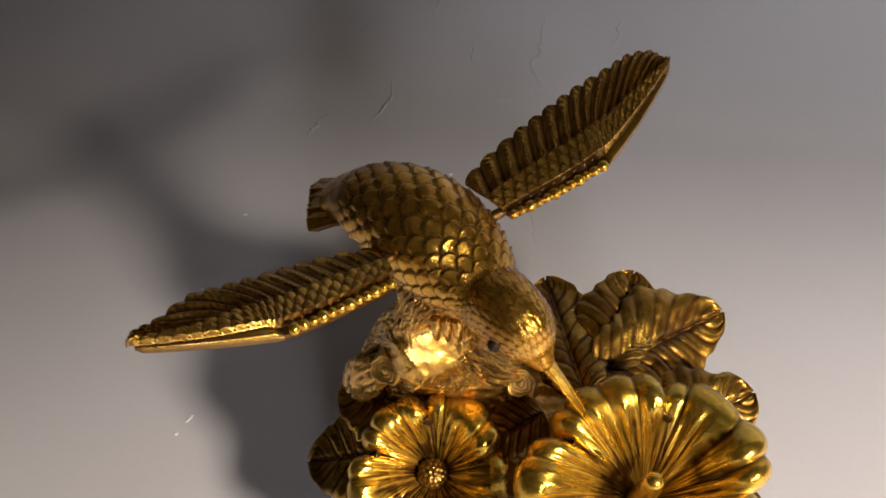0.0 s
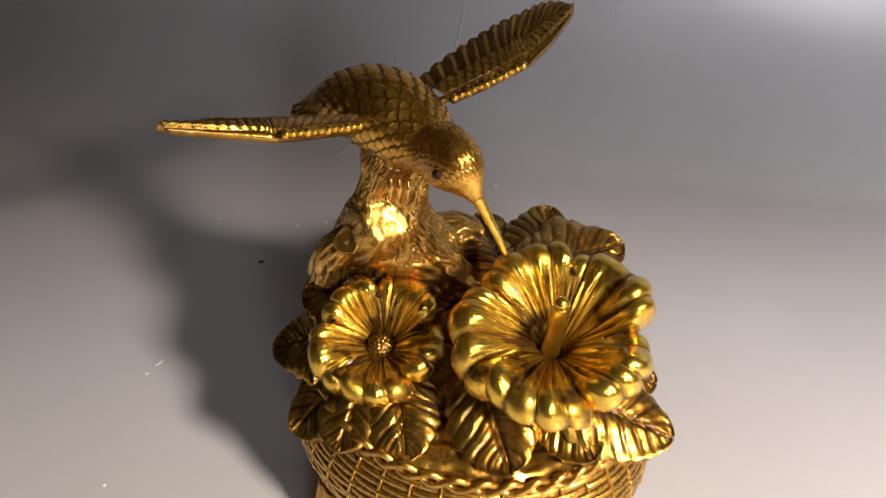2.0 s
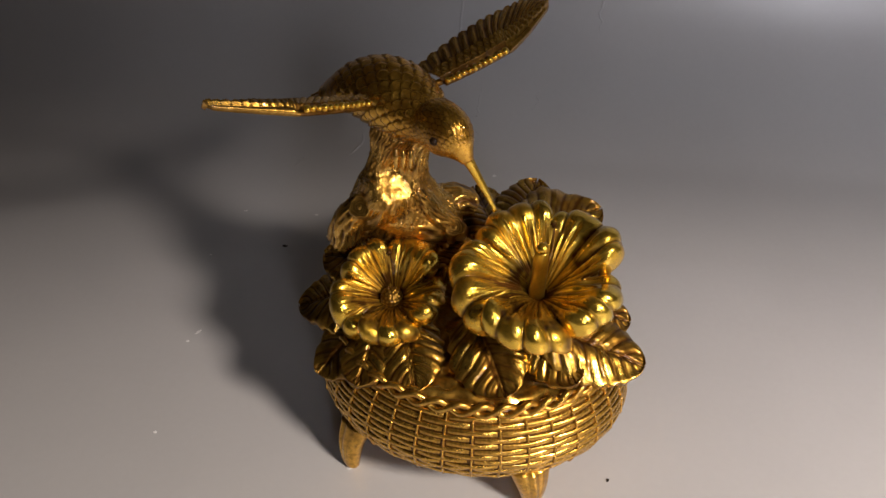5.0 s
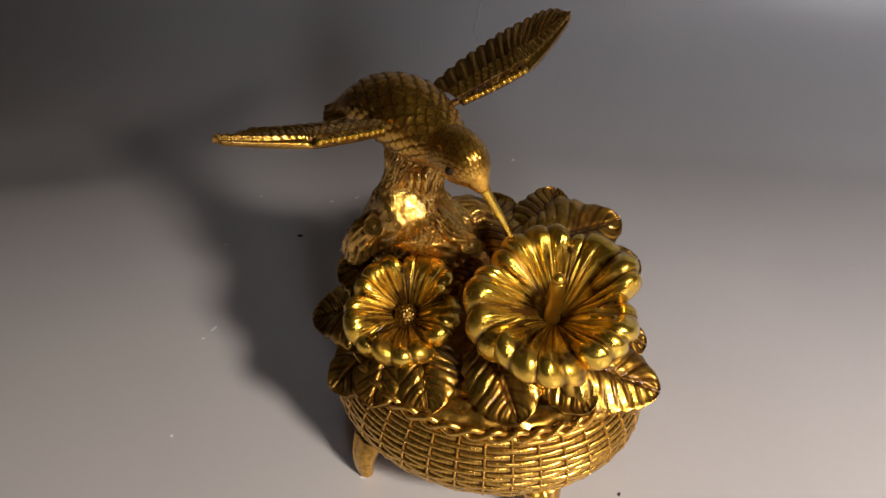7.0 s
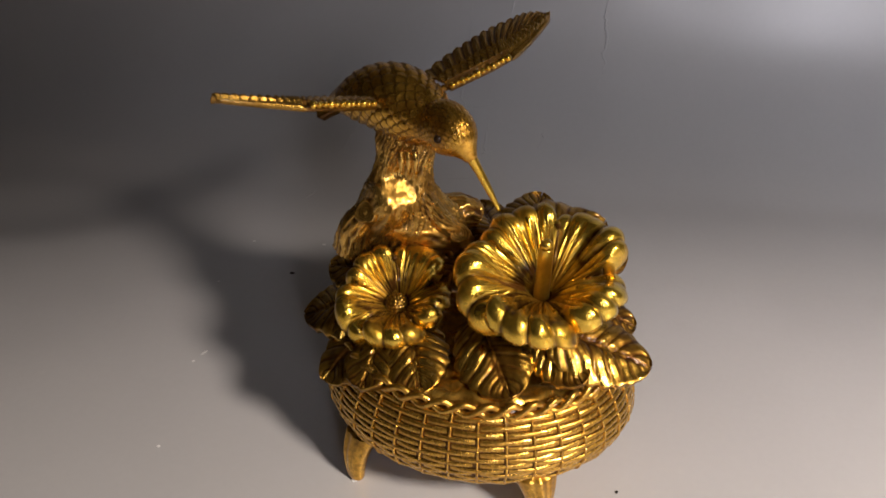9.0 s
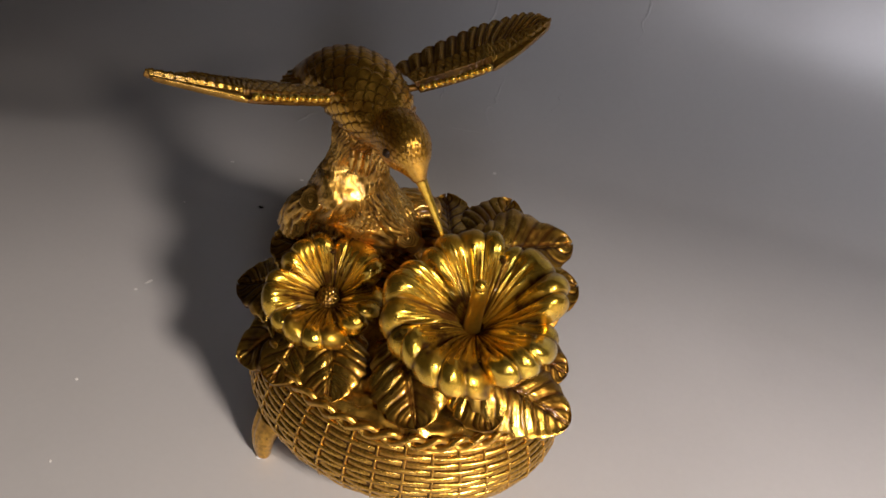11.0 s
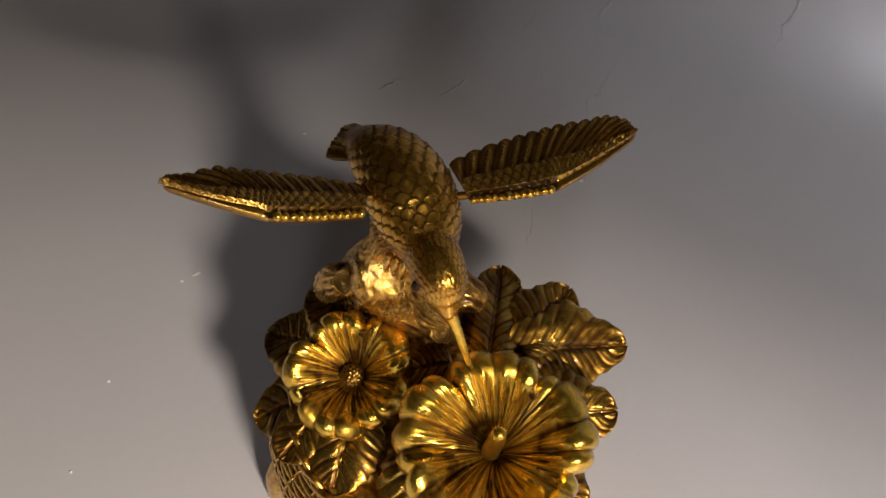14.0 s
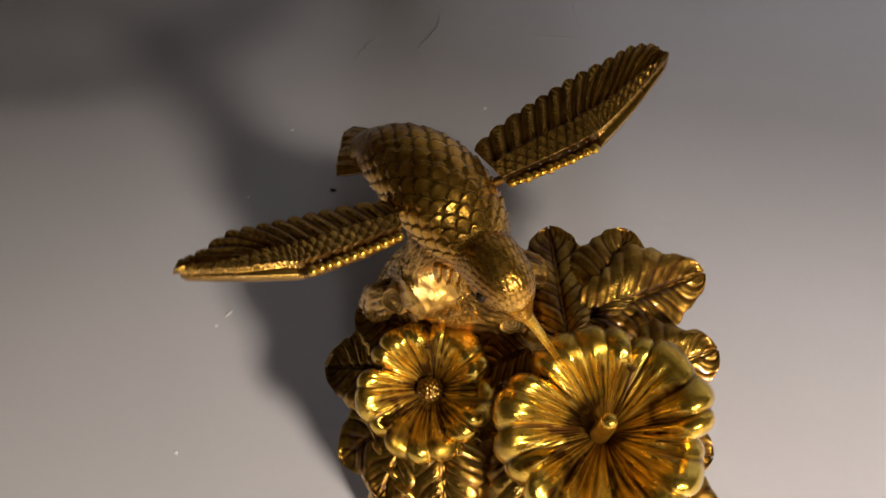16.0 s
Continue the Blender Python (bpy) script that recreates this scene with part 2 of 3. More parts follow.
def build_sheet():
    xs = np.concatenate([np.linspace(-0.55, -0.4, 8), np.linspace(-0.39, 0.39, 200), np.linspace(0.4, 0.6, 10)])
    ss = np.concatenate([np.linspace(-0.65, -0.3, 12), np.linspace(-0.29, 0.4, 240), np.linspace(0.42, 0.75, 10)])
    prof = np.array([sheet_point(s) for s in ss])
    x, y = np.meshgrid(xs, prof[:, 0])
    z = np.repeat(prof[:, 1][:, None], len(xs), axis=1)
    p = sheet_surface(np.stack([x, y, z], axis=2), ss[:, None])
    n, m = p.shape[:2]
    under = p + np.array([0, 0.0, -0.002])
    under[..., 1] += 0.001
    verts = np.concatenate([p.reshape(-1, 3), under.reshape(-1, 3)])
    faces = grid_faces(n, m) + [f[::-1] for f in grid_faces(n, m, start=n * m)]
    ob = mesh_object("backdrop", verts, faces, SHEET)
    return tagged(ob, "white coated paper sheet curving up into a creased background", "backdrop", kind="structure")


sheet = build_sheet()


def crease(points, width, height):
    """A sharp fold line of the sheet, as a thin low ridge. points: (x, distance past the bend's start)."""
    path = smooth_path(points, 14 * len(points))
    rng = np.random.default_rng(int(abs(points[0][0]) * 9000))
    path[:, 0] += np.cumsum(rng.normal(0, 0.00030, len(path)))
    rows = []
    for i, (x, s) in enumerate(path):
        taper = math.sin(math.pi * (i + 0.5) / len(path)) ** 0.6
        y, z = sheet_point(s)
        y2, z2 = sheet_point(s + 0.001)
        t = unit((0, y2 - y, z2 - z))
        nrm = np.array((0, -t[2], t[1]))
        c = sheet_surface((x, y, z), s) - nrm * 0.0003
        w = width * taper
        rows.append([c + np.array((-w, 0, 0)), c + nrm * (height * 2.8 * taper + 0.00035) + np.array((-w * 0.2, 0, 0)), c + np.array((w, 0, 0))])
    rows = np.array(rows)
    return mesh_object("crease", rows.reshape(-1, 3), grid_faces(len(rows), 3), SHEET, sheet, "raised crease in the white sheet")


CREASES = [
    (0.0010, 0.00042, [(0.0731, 0.130), (0.0724, 0.1155), (0.0745, 0.111), (0.0743, 0.1015), (0.0729, 0.0925), (0.0717, 0.0835)]),
    (0.0009, 0.00032, [(0.0024, 0.128), (0.0012, 0.109), (-0.0003, 0.098), (-0.0012, 0.077), (-0.0014, 0.0705), (-0.0013, 0.066), (0.0004, 0.0615), (0.0008, 0.0535)]),
    (0.0010, 0.00026, [(0.0126, 0.060), (0.0133, 0.047), (0.0122, 0.040), (0.0133, 0.0345), (0.0099, 0.0325), (0.0113, 0.0245), (0.0127, 0.0205)]),
    (0.0008, 0.00022, [(-0.0127, 0.040), (-0.0112, 0.0285)]),
    (0.0010, 0.00024, [(-0.0429, 0.0200), (-0.0425, 0.0080), (-0.0425, -0.0015)]),
    (0.0008, 0.00020, [(0.0415, 0.038), (0.0450, 0.0465), (0.0447, 0.0515)]),
    (0.0009, 0.00020, [(-0.0055, 0.0145), (0.0076, 0.0160), (0.0129, 0.0180)]),
    (0.0010, 0.00020, [(-0.0602, 0.0285), (-0.0559, 0.0400), (-0.0528, 0.0435), (-0.0476, 0.0485)]),
    (0.0009, 0.00024, [(-0.0293, 0.0625), (-0.0291, 0.0535), (-0.0312, 0.0465)]),
    (0.0010, 0.00012, [(0.0122, -0.0290), (0.0146, -0.0380), (0.0164, -0.0480), (0.0167, -0.0560)]),
    (0.0008, 0.00020, [(0.0215, 0.124), (0.0224, 0.112)]),
    (0.0008, 0.00018, [(0.0004, 0.0625), (0.0064, 0.0615), (0.0126, 0.063)]),
    (0.0010, 0.00022, [(-0.0724, -0.0120), (-0.0700, -0.0060), (-0.0676, 0.0020)]),
]
for width, height, line in CREASES:
    crease(line, width, height)


def speck(x, y, size, mat, label, long=1.0, turn=0.0):
    rng = np.random.default_rng(int(abs(x * 9999)) + 3)
    bm = bmesh.new()
    bmesh.ops.create_icosphere(bm, subdivisions=2, radius=size)
    for v in bm.verts:
        v.co *= 1 + rng.uniform(-0.25, 0.25)
    bmesh.ops.transform(bm, verts=bm.verts, matrix=pose(x, y, 0.0002, 0, 0, turn) @ Matrix.Diagonal((long, 1, 0.3, 1)))
    me = bpy.data.meshes.new("speck")
    bm.to_mesh(me)
    bm.free()
    me.materials.append(mat)
    ob = new("speck", me)
    ob.parent = sheet
    return tagged(ob, label)


speck(-0.0612, 0.0892, 0.00075, DIRT, "dark speck of dirt", 1.5, 10)
for x, y, r, k, a in ((-0.0525, 0.1134, 0.0007, 1.3, 0), (-0.0815, 0.0318, 0.0005, 4.0, 60), (-0.0840, 0.0265, 0.0005, 1.4, 20), (0.0253, 0.1553, 0.0008, 1.2, 80), (-0.0421, 0.1176, 0.0005, 2.0, 50),
                      (-0.0112, -0.0262, 0.0007, 1.8, 10), (-0.0910, 0.0793, 0.0005, 1.2, 0), (-0.0807, -0.0188, 0.0006, 1.1, 0), (-0.0706, -0.0503, 0.0005, 1.0, 0),
                      (-0.0848, 0.1126, 0.0006, 1.3, 30), (-0.0143, 0.1395, 0.0006, 1.2, 0)):
    speck(x, y, r, DUST, "pale scratch or crumb on the sheet", k, a)
speck(0.0739, -0.0215, 0.00045, DIRT, "dark speck of dirt", 1.6, 70)

# ---- the gilded trinket box ----
box = tagged(new("trinket_box"), "gold hummingbird over flowers on a lidded wicker basket box", "trinket box")
CX, CY, TURN_BOX = 0.0267, 0.0028, radians(-8)
AX, AY = 0.0514, 0.0434


def oval(angle, k, z):
    """A point of the basket's oval at the share k of its full size."""
    x, y = AX * k * math.cos(angle), AY * k * math.sin(angle)
    return np.array((CX + x * math.cos(TURN_BOX) - y * math.sin(TURN_BOX), CY + x * math.sin(TURN_BOX) + y * math.cos(TURN_BOX), z))


PROFILE = [(0.0065, 0.50), (0.0085, 0.68), (0.012, 0.84), (0.017, 0.95), (0.023, 1.0), (0.029, 0.99), (0.034, 0.955), (0.039, 0.90), (0.043, 0.84)]


def basket_share(z):
    return float(np.interp(z, [q[0] for q in PROFILE], [q[1] for q in PROFILE]))


rows = smooth_path(PROFILE, 40)
rings = np.array([[oval(a, k - 0.014, z) for a in np.linspace(0, 2 * math.pi, 120, endpoint=False)] for z, k in rows])
# dark brown behind the weave, thinning to gold on the smooth underside
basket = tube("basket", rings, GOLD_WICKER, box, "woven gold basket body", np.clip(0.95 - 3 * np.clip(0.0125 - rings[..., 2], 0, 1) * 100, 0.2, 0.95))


def strand_mesh(length, height, depth, radius):
    """One strand of the weave, bent round the basket, thick in the middle and tucked in at its ends."""
    n, m = 11, 7
    top = np.zeros((n, m, 3))
    for i, u in enumerate(np.linspace(-1, 1, n)):
        for j, v in enumerate(np.linspace(-1, 1, m)):
            bulge = depth * (1 - abs(u) ** 8) * (0.75 + 0.25 * math.cos(u * math.pi)) * math.sqrt(max(0.0, 1 - v * v)) - depth * 0.5
            a = u * length / 2 / radius
            r = radius + bulge
            top[i, j] = (r * math.sin(a), radius - r * math.cos(a), v * height / 2 * (1 - 0.22 * u ** 8))
    me = bpy.data.meshes.new("strand")
    me.from_pydata([tuple(v) for v in top.reshape(-1, 3)], [], grid_faces(n, m))
    me.polygons.foreach_set("use_smooth", [True] * len(me.polygons))
    me.materials.append(GOLD_WICKER)
    return me


ROWS_OF_STRANDS, STRANDS = 15, 18
z_low, z_high = 0.0105, 0.0408
for r in range(ROWS_OF_STRANDS):
    z = z_low + (z_high - z_low) * (r + 0.5) / ROWS_OF_STRANDS
    k = basket_share(z)
    me = strand_mesh(2 * math.pi * 0.0463 * k / STRANDS * 1.0, 0.00172, 0.00055, 0.0463 * k)
    for i in range(STRANDS):
        a = (i + 0.5 * (r % 2)) / STRANDS * 2 * math.pi
        c, q = oval(a, k, z), oval(a + 0.01, k, z)
        up_k = oval(a, basket_share(z + 0.002), z + 0.002) - oval(a, basket_share(z - 0.002), z - 0.002)
        tx = unit(q - c)
        tz = unit(up_k - tx * (up_k @ tx))
        ty = np.cross(tz, tx)
        ob = new("strand", me)
        ob.parent = basket
        ob.matrix_basis = Matrix(((tx[0], ty[0], tz[0], c[0]), (tx[1], ty[1], tz[1], c[1]), (tx[2], ty[2], tz[2], c[2]), (0, 0, 0, 1)))


def rib(a, z0, z1):
    """A short upright stake that shows between two strands."""
    pts = []
    for z in np.linspace(z0, z1, 5):
        k = basket_share(z)
        pts.append((*oval(a, k - 0.003, z), 0.00040, 0.00055))
    out = unit(oval(a, 1, 0) - oval(a, 0, 0))
    return tube("stake", sweep(pts, 5, 6, up=out), GOLD_WICKER, basket)


for r in range(ROWS_OF_STRANDS):
    z = z_low + (z_high - z_low) * (r + 0.5) / ROWS_OF_STRANDS
    for i in range(STRANDS):
        a = (i + 0.5 + 0.5 * (r % 2)) / STRANDS * 2 * math.pi
        if math.sin(a + TURN_BOX) < 0.35:
            rib(a, z - 0.0015, z + 0.0015)


def braid(phase, z, k, waves, radius):
    pts = []
    for a in np.linspace(0, 2 * math.pi, 281):
        w = math.sin(waves * a + phase)
        pts.append((*oval(a, k + 0.012 * math.cos(waves * a + phase), z + 0.0019 * w), radius, radius))
    ring = sweep(pts, 560, 8)
    return tube("braid", ring, GOLD_WICKER, basket, "twisted rim of the basket", np.zeros(ring.shape[:2]))


braid(0.0, 0.0425, 0.865, 20, 0.0011)
braid(math.pi, 0.0425, 0.865, 20, 0.0011)


def foot(a, low):
    """A short pointed foot with carved ridges, spreading up into the basket."""
    top, low = oval(a, 0.86, 0.0175), np.array((*low, 0.0))
    out = unit((top - oval(a, 0, 0.0175)) * np.array((1, 1, 0)))
    side = np.cross(out, (0, 0, 1))
    n, m = 22, 56
    ring = np.zeros((n, m, 3))
    wash_shade = np.zeros((n, m))
    for i, f in enumerate(np.linspace(0, 1, n)):
        c = low * (1 - f) + top * f + out * 0.0016 * math.sin(f * math.pi)
        w, d = 0.0030 + 0.0043 * f ** 1.15, 0.0024 + 0.0032 * f
        if i == 0:
            w, d = w * 0.8, d * 0.8
        for j in range(m):
            b = 2 * math.pi * j / m
            x = math.cos(b)
            groove = sum(g * math.exp(-((x - at) / 0.09) ** 2) for g, at in ((0.07, 0.42), (0.10, -0.12), (0.06, -0.6))) * (math.sin(b) > 0) * min(1.0, f * 2.2)
            ridge = 0.10 * math.exp(-((x - 0.15) / 0.12) ** 2) * (math.sin(b) > 0)
            k = 1 - groove + ridge
            ring[i, j] = c + side * w * x * (1 - groove * 0.2) + out * d * math.sin(b) * k
            wash_shade[i, j] = groove * 4.5
    tube("foot", ring, GOLD_WICKER, box, "short pointed gold foot with carved ridges", wash_shade)


for a, low in ((-136, (-0.0108, -0.0240)), (-56, (0.0490, -0.0322)), (44, (0.0610, 0.0270)), (124, (0.0020, 0.0370))):
    foot(radians(a), low)

# lid: a low lumpy mound that carries leaves, flowers and stump
rows = smooth_path([(0.0415, 0.83), (0.0430, 0.83), (0.0438, 0.78), (0.0446, 0.68), (0.0462, 0.5), (0.048, 0.3), (0.049, 0.05)], 44)
rings = np.array([[oval(a, k, z) for a in np.linspace(0, 2 * math.pi, 130, endpoint=False)] for z, k in rows])
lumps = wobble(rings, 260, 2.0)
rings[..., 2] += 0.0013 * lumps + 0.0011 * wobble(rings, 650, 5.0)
# hollows between the lumps coloured browner than their tops
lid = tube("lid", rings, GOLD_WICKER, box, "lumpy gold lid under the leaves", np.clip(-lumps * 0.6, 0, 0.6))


def leaf(base, tip, half_width, up=(0, -0.25, 1), sag=0.003, fold=0.25, veins=6, lobes=0.0, blunt=0.88, thick=0.0019):
    """A broad pointed leaf: deep midrib, paired side veins with puffed flesh between, a wavy edge, tip bending down."""
    base, tip, up = np.array(base, dtype=float), np.array(tip, dtype=float), unit(up)
    along = tip - base
    length = np.linalg.norm(along)
    e = along / length
    side = unit(np.cross(e, up))
    nrm = np.cross(side, e)
    n, m = 80, 81
    us, vs = np.linspace(0, 1, n), np.linspace(-1, 1, m)
    u, v = np.meshgrid(us, vs, indexing="ij")
    outline = np.clip(1 - np.abs(2 * u ** blunt - 1) ** 2.8, 0, 1) ** 0.62 * (1 - 0.15 * u) + 0.03
    slant = u * (veins + 1) - np.abs(v) ** 0.9 * 1.7 + 0.3 * np.sign(v) + 0.24 * np.sin(u * 6 + np.sign(v) * 1.7 + base[0] * 900) + 0.05 * np.sin(u * 17 + v * 3 + base[1] * 700)
    rib_line = np.abs(slant - np.round(slant)) * 2
    outline = outline * (1 + lobes * np.cos(u * 2 * math.pi * 1.7 + 0.6) * np.abs(v) ** 2)
    w = half_width * outline * (1 + 0.045 * np.cos(slant * 2 * math.pi + math.pi) * np.abs(v) ** 3)
    mid = np.exp(-(v * 12) ** 2)
    body = np.clip(1 - np.abs(v) ** 8, 0, 1)
    stripe = np.abs(slant * 2 - np.round(slant * 2)) * 2
    pillow = (0.8 * (1 - np.exp(-(rib_line / 0.42) ** 2)) + 0.2 * rib_line) * body * np.sin(math.pi * np.clip(u, 0.02, 0.98)) ** 0.4
    flat = base + e * (u * length)[..., None] + side * (w * v)[..., None]
    uneven = np.clip(0.75 + 0.6 * wobble(flat, 150, 9.0), 0.25, 1.3)
    h = 0.00044 * pillow * uneven - 0.00012 * np.exp(-(stripe / 0.3) ** 2) * body * (np.abs(v) > 0.08) - 0.0011 * mid + 0.0005 * np.exp(-(v * 30) ** 2)
    h = h + fold * w * (np.abs(v) ** 1.3) * (1 - 1.0 * u) - 0.26 * w * np.abs(v) ** 3
    h = h - sag * u ** 2.2 + 0.0013 * np.sin(v * 3 + u * 5) * np.abs(v)
    h = h + 0.0005 * wobble(flat, 170, 1.0) + 0.00022 * wobble(flat, 420, 3.0) * body + 0.00006 * wobble(flat, 900, 2.0)
    top = flat + nrm * h[..., None]
    line = np.clip(1 - rib_line * 3.0, 0, 1) * body
    cut = np.clip(1 - stripe * 3.4, 0, 1) * body * np.clip(0.55 + wobble(flat, 300, 6.0), 0, 1)
    wash_shade = np.clip(0.85 * line + 0.9 * np.exp(-(v * 13) ** 2) * (1 - np.exp(-(v * 34) ** 2)) + 0.6 * cut + 0.43 + 0.5 * wobble(flat, 210, 4.0) + 0.16 * wobble(flat, 900, 7.0), 0, 1)
    return slab("leaf", top, thick, nrm, GOLD_LEAF, lid, "gold leaf with carved veins", wash_shade, straight=True)


leaf((0.039, 0.026, 0.065), (0.0440, 0.0527, 0.0676), 0.0105, (0.1, -0.5, 1), 0.001, 0.2, 6, 0.10, 1.1)
leaf((0.036, 0.024, 0.0655), (0.0668, 0.0482, 0.0605), 0.0125, (0.22, -0.5, 1), 0.001, 0.36, 7, 0.16, 1.0)
leaf((0.033, 0.018, 0.0665), (0.0220, 0.0512, 0.0640), 0.0105, (0.05, -0.5, 1), 0.001, 0.2, 7, 0.08, 1.1)
leaf((0.047, 0.007, 0.066), (0.0715, 0.0228, 0.0660), 0.0110, (0.1, -0.4, 1), 0.001, 0.1, 5, 0.2, 1.4)
leaf((-0.002, 0.013, 0.058), (-0.0258, 0.0178, 0.0565), 0.0122, (-0.2, -0.3, 1), 0.002, 0.2, 7, 0.12)
leaf((-0.006, 0.004, 0.055), (-0.0325, 0.0030, 0.0465), 0.0125, (-0.3, -0.3, 1), 0.003, 0.2, 7, 0.10)
leaf((-0.004, -0.005, 0.053), (-0.0215, -0.0195, 0.0368), 0.0120, (-0.45, -0.45, 1), 0.001, 0.2, 6, 0.05)
leaf((0.005, -0.008, 0.054), (0.0113, -0.0312, 0.0448), 0.0108, (-0.05, -0.5, 1), 0.001, 0.15, 6, 0.04)
leaf((0.027, -0.010, 0.058), (0.0385, -0.0325, 0.0468), 0.0120, (0.0, -0.55, 1), 0.001, 0.2, 6, 0.05)
leaf((0.045, -0.012, 0.056), (0.0590, -0.0275, 0.0500), 0.0085, (0.1, -0.6, 1), 0.001, 0.15, 5, 0.04)
leaf((0.048, -0.014, 0.060), (0.0800, -0.0175, 0.0512), 0.0120, (0.0, -0.32, 1), 0.003, 0.12, 7, 0.03)
leaf((0.055, -0.002, 0.060), (0.0760, -0.0020, 0.0550), 0.0095, (0.3, -0.3, 1), 0.003, 0.15, 6, 0.04)
leaf((0.024, 0.012, 0.066), (0.0120, 0.0055, 0.0600), 0.0070, (-0.1, -0.4, 1), 0.001, 0.2, 5, 0.0)
leaf((-0.002, -0.008, 0.050), (-0.0075, -0.0285, 0.0425), 0.0095, (-0.2, -0.5, 1), 0.001, 0.15, 5, 0.0)
leaf((0.000, 0.024, 0.054), (-0.0160, 0.0340, 0.0480), 0.0100, (-0.3, 0.3, 1), 0.002, 0.15, 6, 0.0)


def flower(name, throat, axis, radius, depth, ribs, rib_size, first, dark, label, petal_label):
    """Five broad overlapping petals round a deep throat; each petal puffs into ribs that roll over at the rim."""
    throat, axis = np.array(throat, dtype=float), unit(axis)
    ex = unit(np.cross((0, 1, 0.2), axis))
    ey = np.cross(axis, ex)
    n, m = 14, 40
    ring = []
    for i, f in enumerate(np.linspace(0, 1, n)):
        r, z = radius * (0.10 + 0.62 * f), depth * (-0.25 + 0.62 * f) - 0.0022
        ring.append([throat + ex * r * math.cos(b) + ey * r * math.sin(b) + axis * z for b in np.linspace(0, 2 * math.pi, m, endpoint=False)])
    ring = np.array(ring)
    ring = np.concatenate([ring, ring[::-1] - axis * 0.0025])
    # cup painted nearly full brown to stand in for shade deep in the throat
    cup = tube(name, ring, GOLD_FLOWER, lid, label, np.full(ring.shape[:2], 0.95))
    shape = smooth_path([(0.0, 0.0), (0.10, 0.24), (0.20, 0.42), (0.30, 0.56), (0.50, 0.78), (0.66, 0.95), (0.76, 1.0), (0.85, 0.96), (0.92, 0.88), (0.97, 0.76), (1.0, 0.60)], 200)
    for p in range(5):
        mid = first + p * 2 * math.pi / 5
        size = (1.0, 0.96, 1.03, 0.97, 1.02)[p]
        n, m = 80, 91
        us, vs = np.linspace(0, 1, n), np.linspace(-1, 1, m)
        u, v = np.meshgrid(us, vs, indexing="ij")
        b = mid + v * radians(42.5) + 0.10 * u
        bent = v + 0.09 * np.sin(v * math.pi) * math.sin(p * 2.3 + 0.5) + 0.05 * np.sin(v * 2 * math.pi + p)
        rib_wave = np.abs(np.cos(bent * ribs * math.pi / 2 + (0 if ribs % 2 else math.pi / 2)))
        rib_wave = rib_wave ** 0.72
        out = np.clip((u - 0.24) / 0.44, 0, 1)
        out = out * out * (3 - 2 * out)
        lip = 1 - 0.40 * np.clip((u - 0.80) / 0.20, 0, 1) ** 1.3
        edge = np.abs(v) ** 5
        reach = radius * size * (0.09 + 0.91 * u ** 0.88) * (1 - 0.34 * edge * u ** 2) * (1 + 0.022 * (rib_wave - 0.6) * u ** 5)
        z = depth * np.interp(u, shape[:, 0], shape[:, 1]) + radius * out * (0.06 * np.cos(v * math.pi / 2) - 0.16 * v - 0.21 * edge + 0.035 * np.sin(v * 4.4 + p * 2.1) + 0.05 * math.sin(p * 2.7 + 1))
        flat = throat + ex * (reach * np.cos(b))[..., None] + ey * (reach * np.sin(b))[..., None] + axis * z[..., None]
        nrm = grid_normals(flat)
        if (nrm.reshape(-1, 3) @ axis).mean() < 0:
            nrm = -nrm
        fan = np.exp(-((u - 0.36) / 0.28) ** 2)
        streak = np.cos(v * 21 + 2.6 * np.sin(v * 5 + p * 2.1) + 0.8 * np.sin(u * 6 + p)) * fan
        hair = np.cos(v * 43 + 3.1 * np.sin(v * 7 + p * 1.3) + 1.2 * np.sin(u * 5 + p * 2)) * fan
        lift = radius * (rib_size * (0.95 + 0.25 * np.sin(v * 5 + p * 1.9)) * (rib_wave - 0.6) * out * lip + 0.020 * streak + 0.011 * hair)
        top = flat + nrm * lift[..., None]
        groove = np.clip(1 - rib_wave * 2.1, 0, 1) * out
        # grooves, streaks and side edges browned; the dark term paints shade into the throat
        wash_shade = 0.95 * groove + 0.6 * np.clip(-streak, 0, 1) + 0.45 * np.clip(-hair - 0.2, 0, 1) + 0.62 * np.exp(-(u / dark) ** 2) + 0.7 * np.clip((np.abs(v) - 0.90) / 0.08, 0, 1)
        wash_shade = wash_shade + 0.9 * np.clip(wobble(flat, 260, 2.0 + p) + 0.4 * wobble(flat, 900, p) - 0.15, 0, 1)
        slab("petal", top, 0.0012, axis, GOLD_FLOWER, cup, petal_label, wash_shade)
    return cup


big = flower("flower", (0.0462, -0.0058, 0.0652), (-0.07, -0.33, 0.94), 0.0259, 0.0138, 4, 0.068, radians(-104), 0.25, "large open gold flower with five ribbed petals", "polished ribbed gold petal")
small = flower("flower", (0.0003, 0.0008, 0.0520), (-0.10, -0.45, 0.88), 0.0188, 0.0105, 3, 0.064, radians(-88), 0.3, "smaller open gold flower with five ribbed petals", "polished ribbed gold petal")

ring = sweep([(0.0452, -0.0062, 0.0640, 0.0026, 0.0026), (0.0453, -0.0075, 0.0700, 0.0025, 0.0025), (0.0455, -0.0088, 0.0760, 0.0024, 0.0024),
              (0.0456, -0.0101, 0.0820, 0.0023, 0.0023), (0.0457, -0.0108, 0.0852, 0.0017, 0.0017)], 30, 18, up=(0, -1, 0))
